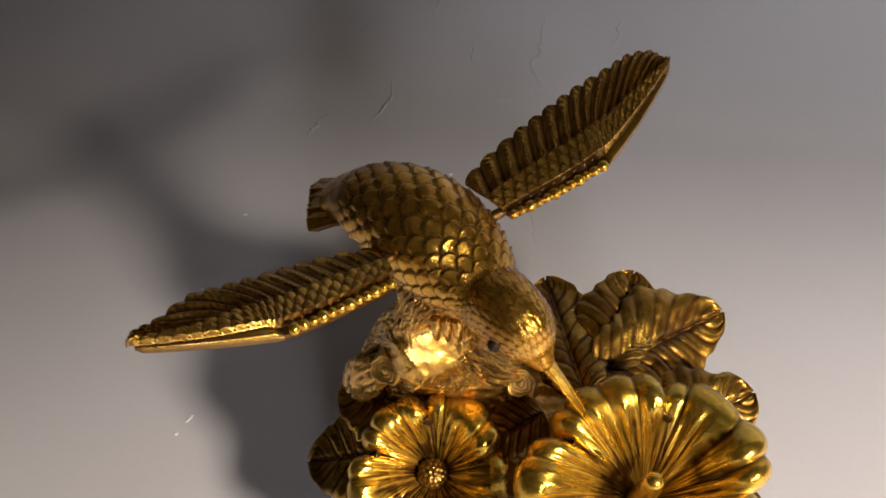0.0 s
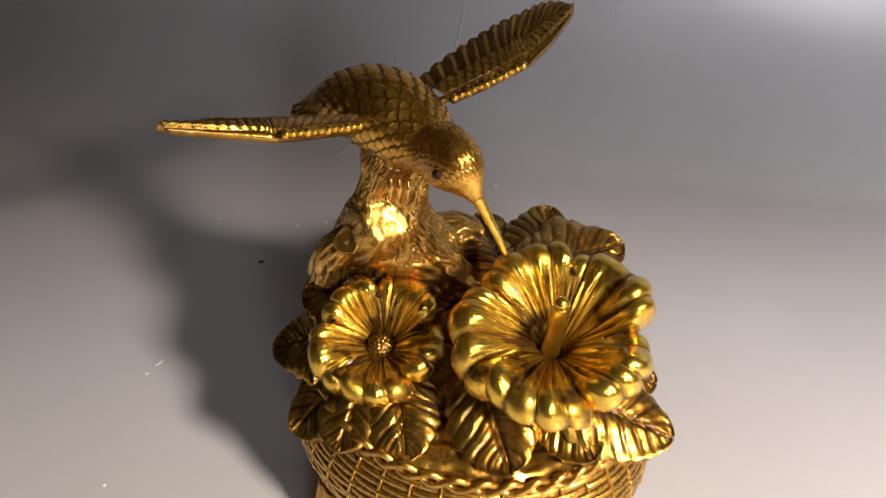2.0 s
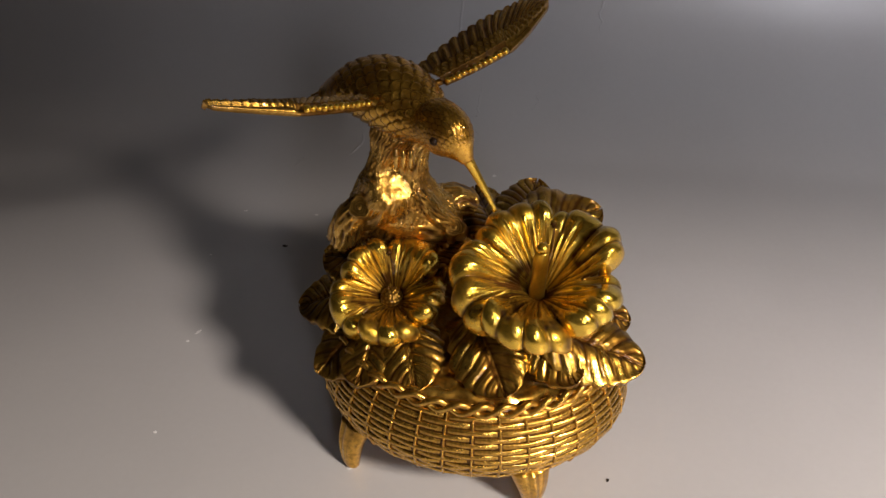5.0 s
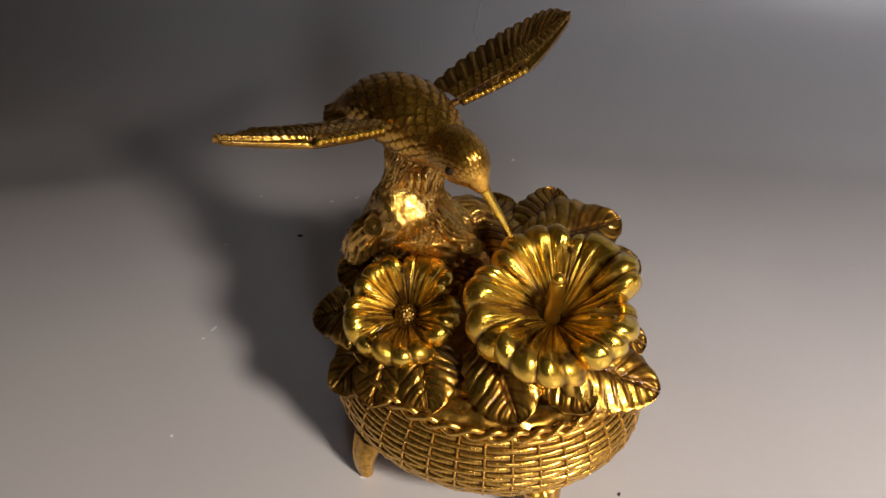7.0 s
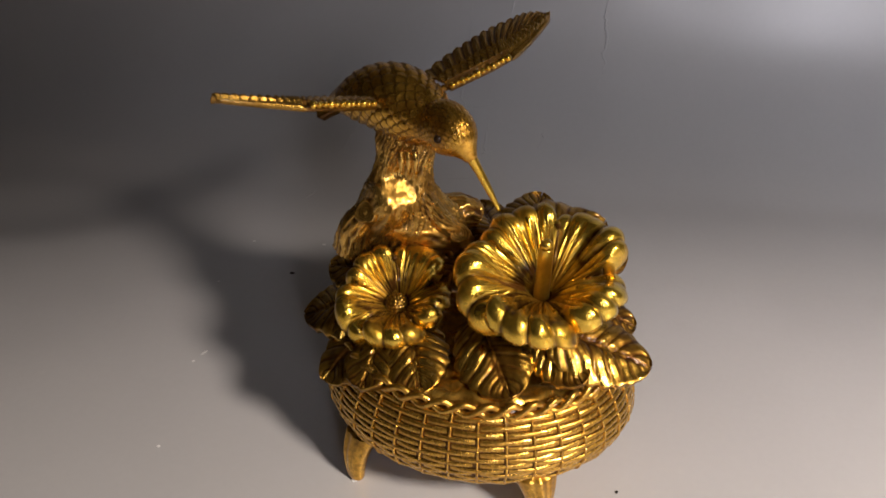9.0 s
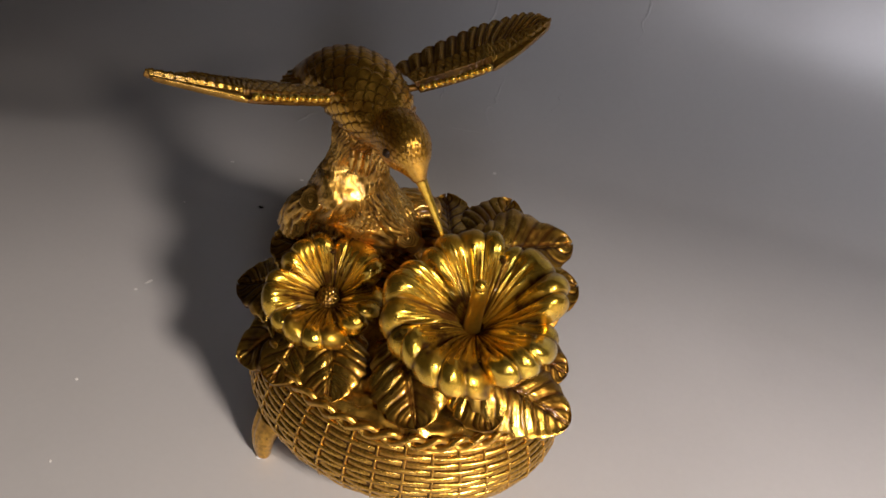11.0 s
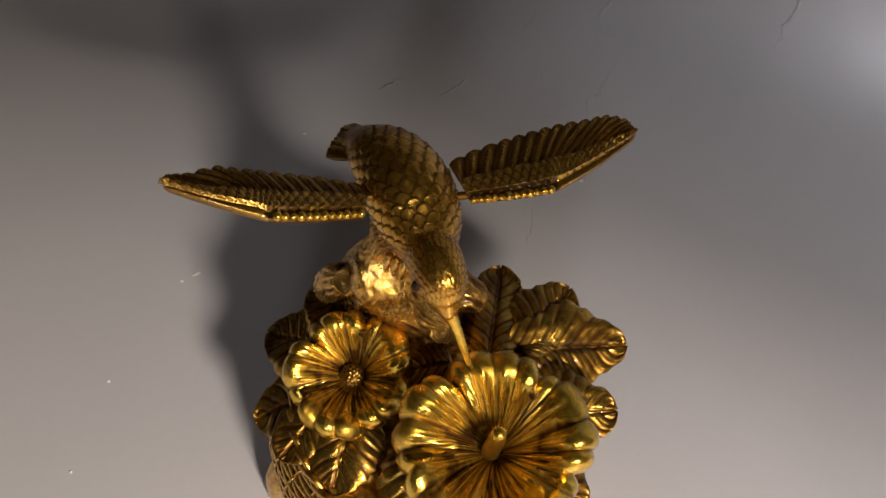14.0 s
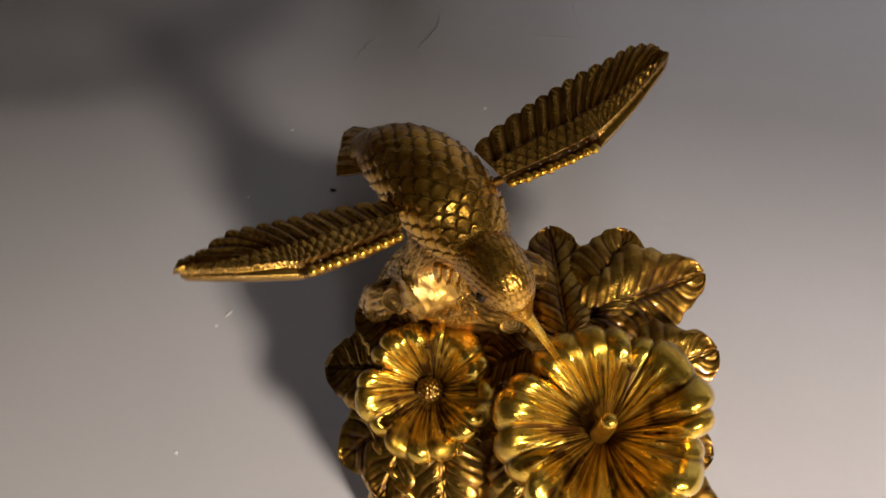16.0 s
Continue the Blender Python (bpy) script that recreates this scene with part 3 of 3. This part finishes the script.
# colour darkens towards the pistil's base
tube("pistil", ring, GOLD_FLOWER, big, "upright gold pistil with a round tip", np.clip(0.9 - 1.2 * np.linspace(0, 1, 30), 0.3, 0.9)[:, None] * np.ones((1, 18)))


def ball(name, centre, radius, mat, parent, label, dots=0, squash=(1, 1, 1)):
    a, b = np.meshgrid(np.linspace(0.02, math.pi - 0.02, 40), np.linspace(0, 2 * math.pi, 60, endpoint=False), indexing="ij")
    way = np.stack([np.sin(a) * np.cos(b), np.sin(a) * np.sin(b), np.cos(a)], axis=2)
    knob = np.zeros_like(a)
    if dots:
        step = np.round(a / 0.34)
        per = np.maximum(1, np.round(2 * math.pi * np.sin(np.clip(step * 0.34, 0.01, 3.13)) / 0.36))
        db = (b / (2 * math.pi) * per - np.round(b / (2 * math.pi) * per)) * 2 * math.pi / per * np.sin(a)
        knob = np.exp(-((a - step * 0.34) ** 2 + db ** 2) / 0.016)
    p = np.array(centre) + way * np.array(squash) * (radius * (1 + 0.14 * knob * (dots > 0)))[..., None]
    return tube(name, p, mat, parent, label, (1 - knob) * 0.9 * (dots > 0))


ball("pistil_tip", (0.0457, -0.0110, 0.0862), 0.0019, GOLD_FLOWER, big, "round polished tip of the pistil")
ball("seed_head", (0.0, -0.0003, 0.0538), 0.0034, GOLD_LEAF, small, "dark beaded seed head", dots=1)


# ---- stump ----
def build_stump():
    pts = [(0.0010, 0.0260, 0.0500, 0.0220, 0.0100), (0.0000, 0.0258, 0.0590, 0.0210, 0.0100), (0.0000, 0.0245, 0.0671, 0.0190, 0.0100), (-0.0010, 0.0223, 0.0741, 0.0165, 0.0108),
           (-0.0012, 0.0206, 0.0812, 0.0128, 0.0098), (-0.0006, 0.0194, 0.0882, 0.0096, 0.0084), (0.0002, 0.0200, 0.0953, 0.0086, 0.0080), (0.0008, 0.0208, 0.1014, 0.0094, 0.0085), (0.0010, 0.0212, 0.1054, 0.0088, 0.0080)]
    n, m = 170, 240
    rings = sweep(pts, n, m, up=(0, 1, 0))
    s = np.linspace(0, 1, n)[:, None]
    a = np.linspace(0, 2 * math.pi, m, endpoint=False)[None]
    twist = a + 0.9 * s + 0.12 * np.sin(s * 15)
    def ridged(p, scale, seed):
        q = p * scale + seed
        return np.array([1 - 2.2 * abs(noise.noise(Vector(c))) for c in q.reshape(-1, 3)]).reshape(p.shape[:2])
    flow = np.stack([np.cos(twist + 0 * s) * 3.0, np.sin(twist + 0 * s) * 3.0, s * 1.1 + 0 * a], axis=2)
    flow = flow + 0.14 * np.stack([wobble(rings, 300, 1), wobble(rings, 300, 7), wobble(rings, 260, 4)], axis=2)
    bark = 0.4 * ridged(flow, 1.5, 3.0) + 0.7 * ridged(flow, 4.2, 9.0) + 0.9 * ridged(flow, 10.5, 5.0) - 0.9
    roots = np.maximum(0, np.cos(twist * 4 + 0.6)) * (1 - s) ** 1.3 + 0.35 * wobble(rings, 130, 2.0)
    # flat face angled to catch the lamp, brown cleared there to brighten its highlight
    face, middle = unit((0.40, -0.54, 0.74)), np.array((-0.0015, 0.0109, 0.0880))
    across = rings - middle
    across = across - face * (across @ face)[..., None]
    near = np.exp(-((np.abs(across * np.array((1.15, 0.9, 0.75))).sum(axis=2) * (1 + 0.16 * wobble(rings, 420, 3.0)) / 0.0108) ** 7)) * (rings[..., 1] < 0.0184)
    rings = sweep(pts, n, m, up=(0, 1, 0), relief=(0.0008 * bark + 0.0014 * roots) * (1 - 0.84 * near))
    off = (rings - middle) @ face
    rings = rings - face * ((off * 0.86 - 0.00022 * wobble(rings, 520, 8.0)) * near)[..., None]
    return tube("stump", rings, GOLD_BARK, lid, "pale gold tree stump with grooved bark", np.clip(-bark * 1.6 + 0.18, 0, 1) * (1 - 0.9 * near))


stump = build_stump()


def knot(centre, way, radius, length, cut_depth=1.0):
    """A sawn branch stub: a short collar and a face cut in rings."""
    centre, way = np.array(centre, dtype=float), unit(way)
    ex = unit(np.cross(way, (0, 0, 1)))
    ey = np.cross(ex, way)
    rows, wash_shade = [], []
    for r, d in [(1.35, -length), (1.15, -length * 0.5), (1.05, -0.0006), (1.0, 0.0003), (0.88, 0.0005), (0.78, -0.0003), (0.66, 0.0003), (0.54, -0.0004), (0.42, 0.0003), (0.3, -0.0003), (0.18, 0.0004), (0.05, 0.0004)]:
        rows.append([centre + (ex * math.cos(b) + ey * math.sin(b)) * radius * r * (1 + 0.10 * math.sin(3 * b + r * 4) + 0.05 * math.sin(7 * b)) + way * (d if d < -0.001 else d * cut_depth) for b in np.linspace(0, 2 * math.pi, 32, endpoint=False)])
        wash_shade.append([0.75 * cut_depth if d < -0.0002 and r < 1 else 0.2] * 32)
    return tube("knot", np.array(rows), GOLD_BARK, stump, "sawn branch stub with carved rings", np.array(wash_shade))


def root(points):
    """A gnarled root or branch running over the stump."""
    n, m = 70, 64
    rings = sweep(points, n, m, up=(0, -0.5, 1))
    a = np.linspace(0, 2 * math.pi, m, endpoint=False)[None] * np.ones((n, 1))
    along = np.linspace(0, 1, n)[:, None] * np.ones((1, m))
    q = np.stack([np.cos(a) * 2.4 + 0.25 * wobble(rings, 300, 2), np.sin(a) * 2.4, along * 2.2 + points[0][0] * 400], axis=2)
    lines = np.array([1.1 - 2.6 * abs(noise.noise(Vector(c))) - 1.3 * abs(noise.noise(Vector(c) * 2.7)) for c in q.reshape(-1, 3)]).reshape(n, m) - 0.25
    rings = sweep(points, n, m, up=(0, -0.5, 1), relief=0.0007 * lines)
    return tube("root", rings, GOLD_BARK, stump, "gnarled gold root", np.clip(-lines * 1.5 + 0.22, 0, 1))


root([(-0.0135, 0.0175, 0.0767, 0.0045, 0.0045), (-0.0060, 0.0177, 0.0751, 0.0062, 0.0072), (0.0020, 0.0183, 0.0723, 0.0066, 0.0076), (0.0095, 0.0193, 0.0691, 0.0060, 0.0066), (0.0155, 0.0211, 0.0661, 0.0042, 0.0044)])
root([(-0.0080, 0.0152, 0.0802, 0.0035, 0.0035), (-0.0125, 0.0146, 0.0767, 0.0044, 0.0044), (-0.0165, 0.0157, 0.0701, 0.0050, 0.0048), (-0.0190, 0.0175, 0.0620, 0.0050, 0.0048)])
root([(0.0050, 0.0151, 0.0862, 0.0030, 0.0030), (0.0085, 0.0162, 0.0802, 0.0036, 0.0036), (0.0130, 0.0173, 0.0741, 0.0036, 0.0036), (0.0175, 0.0193, 0.0691, 0.0030, 0.0030)])
root([(0.0070, 0.0294, 0.0681, 0.0052, 0.0050), (0.0130, 0.0307, 0.0706, 0.0062, 0.0056), (0.0190, 0.0316, 0.0709, 0.0055, 0.0050), (0.0235, 0.0324, 0.0686, 0.0032, 0.0030)])
knot((0.0183, 0.0155, 0.0720), (0.05, -0.65, 0.75), 0.0032, 0.009)
knot((-0.0112, 0.0104, 0.0806), (-0.35, -0.8, 0.45), 0.0036, 0.005, 0.8)


# ---- bird ----
def build_bird():
    pts = [(-0.0263, 0.0377, 0.1049, 0.0040, 0.0024), (-0.0213, 0.0364, 0.1071, 0.0064, 0.0050), (-0.0158, 0.0337, 0.1094, 0.0084, 0.0074), (-0.0083, 0.0287, 0.1122, 0.0104, 0.0098),
           (-0.0013, 0.0232, 0.1131, 0.0112, 0.0108), (0.0048, 0.0177, 0.1123, 0.0102, 0.0096), (0.0087, 0.0136, 0.1121, 0.0083, 0.0078), (0.0114, 0.0107, 0.1122, 0.0070, 0.0070), (0.0142, 0.0077, 0.1130, 0.0067, 0.0080),
           (0.0170, 0.0050, 0.1121, 0.0065, 0.0080), (0.0193, 0.0031, 0.1104, 0.0054, 0.0064), (0.0210, 0.0018, 0.1086, 0.0036, 0.0040), (0.0220, 0.0011, 0.1073, 0.0025, 0.0026), (0.0226, 0.0009, 0.1062, 0.0019, 0.0019)]
    n, m = 240, 200
    path = smooth_path(pts, n)[:, :3]
    run = np.concatenate([[0], np.cumsum(np.linalg.norm(np.diff(path, axis=0), axis=1))])
    s = (run / run[-1])[:, None] * np.ones((1, m))
    a = np.linspace(0, 1, m, endpoint=False)[None] * np.ones((n, 1))
    neck = 0.70
    head = np.clip((s - neck) / 0.05 + 0.5, 0, 1)
    big_h, big_e = scales((1 - s) ** 0.86, a, 27, 15)
    small_h, small_e = scales(1 - s, a, 46, 28)
    h = big_h * (1 - head) + (0.5 + (small_h - 0.5) * 0.36) * head
    e = big_e * (1 - head) + small_e * head * 0.9
    fade = np.clip((0.955 - s) / 0.05, 0, 1) * np.clip((s - 0.10) / 0.1, 0, 1)
    relief = (h - 0.5) * 0.0012 * fade * (1 - 0.3 * head)
    rings = sweep(pts, n, m, relief=relief)
    return tube("bird", rings, GOLD_BIRD, box, "antique gold hummingbird with scaly plumage", np.clip(e * fade * 1.1, 0, 1))


bird = build_bird()
ring = sweep([(0.0205, 0.0022, 0.1096, 0.0021, 0.0023), (0.0221, 0.0011, 0.1076, 0.0018, 0.0019), (0.0246, 0.0008, 0.1032, 0.0014, 0.0014), (0.0281, 0.0004, 0.0967, 0.0011, 0.0011),
              (0.0313, 0.0000, 0.0902, 0.0006, 0.0006)], 40, 14, up=(0, -1, 0.3))
tube("beak", ring, GOLD_FLOWER, bird, "long thin polished beak")
for centre in ((0.0131, 0.0000, 0.1126), (0.0211, 0.0091, 0.1126)):
    ball("eye", centre, 0.0013, EYE, bird, "small glossy black eye")


def leaf_like(base, tip, half_width):
    base, tip = np.array(base), np.array(tip)
    e = unit(tip - base)
    length = np.linalg.norm(tip - base)
    up = np.array((-0.25, -0.15, 1.0))
    side = unit(np.cross(e, up))
    nrm = np.cross(side, e)
    us, vs = np.linspace(0, 1, 30), np.linspace(-1, 1, 15)
    u, v = np.meshgrid(us, vs, indexing="ij")
    w = half_width * (0.6 + 0.4 * u) * np.clip((1.03 - u) / 0.10, 0.3, 1) ** 0.5
    h = 0.0007 * (1 - v ** 2) + 0.0004 * np.exp(-(v * 6) ** 2) + 0.0004 * np.sin(u * math.pi)
    top = base + e * (u * length)[..., None] + side * (w * v)[..., None] + nrm * h[..., None]
    return slab("tail_feather", top, 0.0028, nrm, GOLD_BIRD, bird, "dark gold tail feather", np.clip(np.abs(v) ** 3 + 0.25 * np.exp(-(v * 8) ** 2), 0, 1))


for f in np.linspace(-1, 1, 6):
    base = np.array((-0.0183, 0.0352, 0.1087)) + f * np.array((0.0004, 0.0050, -0.0008)) - np.array((0, 0, 0.0010 * abs(f)))
    tip = np.array((-0.0309, 0.0387, 0.1012)) + f * np.array((-0.0014, 0.0070, -0.0028)) + np.array((0, 0, 0.0006 * math.cos(f * 9)))
    leaf_like(base, tip, 0.0027)


def bead_mesh():
    bm = bmesh.new()
    bmesh.ops.create_uvsphere(bm, u_segments=12, v_segments=8, radius=0.00128)
    me = bpy.data.meshes.new("bead")
    bm.to_mesh(me)
    bm.free()
    me.polygons.foreach_set("use_smooth", [True] * len(me.polygons))
    me.materials.append(GOLD_FLOWER)
    return me


BEAD = bead_mesh()


def wing(root, wrist, tip, chord_way, label):
    """A stiff spread wing: a row of beads on the arm, rows of small coverts, then long feathers that fan out to a scalloped edge."""
    root, wrist, tip = (np.array(q, dtype=float) for q in (root, wrist, tip))
    e1 = unit(wrist - root)
    e2 = np.array(chord_way, dtype=float)
    e2 = unit(e2 - e1 * (e2 @ e1))
    nrm = np.cross(e1, e2)
    if nrm[2] < 0:
        nrm = -nrm
    reach, bend, lift = np.linalg.norm(wrist - root), ((tip - root) @ e1, (tip - root) @ e2), (tip - root) @ nrm
    n, m = 260, 130
    us, vs = np.linspace(0, 1, n), np.linspace(0, 1, m)
    u, v = np.meshgrid(us, vs, indexing="ij")
    lead = smooth_path([(0, 0), (reach * 0.5, -0.0004), (reach * 0.93, 0.0), (reach * 1.1, bend[1] * 0.11), (reach + (bend[0] - reach) * 0.5, bend[1] * 0.47), (bend[0], bend[1])], 300)
    trail = smooth_path([(-0.0050, 0.0118), (0.0008, 0.0140), (0.0076, 0.0157), (0.0135, 0.0168), (0.0193, 0.0177), (0.0250, 0.0188), (0.0310, 0.0195),
                         (bend[0] - 0.0078, bend[1] + 0.0058), (bend[0] - 0.0034, bend[1] + 0.0052), (bend[0] - 0.0002, bend[1] + 0.0034)], 300)
    lx, ly = (np.interp(us, np.linspace(0, 1, 300), lead[:, k])[:, None] for k in (0, 1))
    tx, ty = (np.interp(us ** 0.92, np.linspace(0, 1, 300), trail[:, k])[:, None] for k in (0, 1))
    feathers = 15
    lean = (1 - v) * (1.2 + 4.0 * u)
    g = u * feathers + lean
    f = g - np.floor(g)
    lobe = np.sqrt(np.clip(1 - (2 * f - 1) ** 2, 0, 1))
    push = 1 + 0.075 * (lobe - 0.5) * np.clip((v - 0.75) / 0.25, 0, 1) ** 2
    x, y = lx + (tx - lx) * v * push, ly + (ty - ly) * v * push
    blunt = np.clip((u - 0.93) / 0.07, 0, 1) ** 2 * (2 * v - 1) ** 2
    x, y = x - 0.0016 * blunt, y - 0.0008 * blunt
    rng = np.random.default_rng(5)
    vary = rng.uniform(0.55, 1.15, 40)[np.clip(np.floor(g).astype(int), 0, 39)]
    split = 0.50 - 0.10 * u
    long_part = np.clip((v - split) / 0.05, 0, 1)
    dome = np.sin(math.pi * np.clip(f, 0, 1)) ** 0.7
    shaft = np.exp(-((f - 0.42) * 11) ** 2)
    barbs = 0.00011 * np.sin(v * 105 + np.abs(f - 0.42) * 16)
    crest = np.exp(-((f - 0.60) / 0.12) ** 2) * np.clip((0.97 - v) / 0.12, 0, 1)
    h = long_part * (0.00045 * vary * dome * (0.45 + 0.55 * f) + 0.00060 * crest + 0.00018 * shaft + barbs * dome)
    cov_h, cov_e = scales(np.clip((v - 0.12) / 0.46, 0, 1), u * 1.0 + 0.03 * v, 4, 22)
    covert = (1 - long_part) * np.clip((v - 0.12) / 0.04, 0, 1)
    h = h + covert * (0.0007 + 0.0013 * cov_h)
    hand = np.clip((u - 0.5) / 0.08, 0, 1)
    rim = np.sqrt(np.clip(1 - ((v - 0.07) / 0.10) ** 2, 0, 1)) * hand
    h = h + 0.0007 * rim
    cup = -0.0022 * np.clip(v - 0.35, 0, 1) ** 2 + lift * np.clip((u - 0.42) / 0.58, 0, 1) ** 1.2
    top = root + e1 * x[..., None] + e2 * y[..., None] + nrm * (h + cup)[..., None]
    gap = np.clip(1.12 - dome * 1.35, 0, 1)
    wash_shade = long_part * (gap + 0.22 * (1 - vary) + 0.10 + 0.4 * np.exp(-((f - 0.30) * 16) ** 2) - 0.4 * crest) + covert * (cov_e * 0.85)
    wash_shade = wash_shade + (v < 0.17) * (u < 0.5) * 0.85 + 0.6 * np.exp(-((v - split) / 0.025) ** 2) + 0.22 * wobble(top, 520, 3.0) - 0.45 * rim
    thick = (0.0008 + (0.0004 + 0.0008 * hand) * np.clip(1 - v * 3.2, 0, 1) ** 0.6) * (1 - 0.45 * u ** 3)
    ob = slab("wing", top, thick, nrm, GOLD_WING, bird, label, np.clip(wash_shade, 0, 1), straight=True)
    for i in range(12):
        s = (i + 0.5) / 12
        c = root + e1 * (reach * s * 0.98) + e2 * (0.0001 - 0.0004 * math.sin(s * math.pi)) + nrm * 0.0008
        bead = new("bead", BEAD)
        bead.parent = ob
        bead.matrix_basis = Matrix.Translation(c) @ Matrix.Scale(0.80 + 0.14 * math.sin(i * 4.1), 4)
    return ob


wing((0.0137, 0.0266, 0.1167), (0.0317, 0.0361, 0.1237), (0.0435, 0.0601, 0.1289), (-0.517, 0.832, 0.202), "spread dark gold wing with beaded front edge")
wing((-0.0057, 0.0070, 0.1186), (-0.0211, -0.0095, 0.1246), (-0.0446, -0.0181, 0.1291), (-0.752, 0.628, -0.16), "spread dark gold wing with beaded front edge")
for p, q in (((0.0057, 0.0242, 0.1149), (0.0140, 0.0300, 0.1164)), ((-0.0003, 0.0192, 0.1154), (-0.0098, 0.0137, 0.1164))):
    ring = sweep([(*p, 0.0012, 0.0012), (*((np.array(p) + q) / 2), 0.0011, 0.0011), (*q, 0.0010, 0.0010)], 8, 10)
    tube("wing_hinge", ring, GOLD_BIRD, bird, "thin metal wing hinge", np.full(ring.shape[:2], 0.8))
for k in range(3):
    x = 0.0005 + 0.0022 * k
    ring = sweep([(x, 0.0115, 0.1020, 0.0011, 0.0012), (x + 0.0002, 0.0103, 0.0995, 0.0010, 0.0010), (x + 0.0003, 0.0104, 0.0963, 0.0007, 0.0008), (x + 0.0003, 0.0110, 0.0945, 0.0003, 0.0004)], 16, 10, up=(0, -1, 0))
    tube("claw", ring, GOLD_BARK, bird, "curled gold claw")
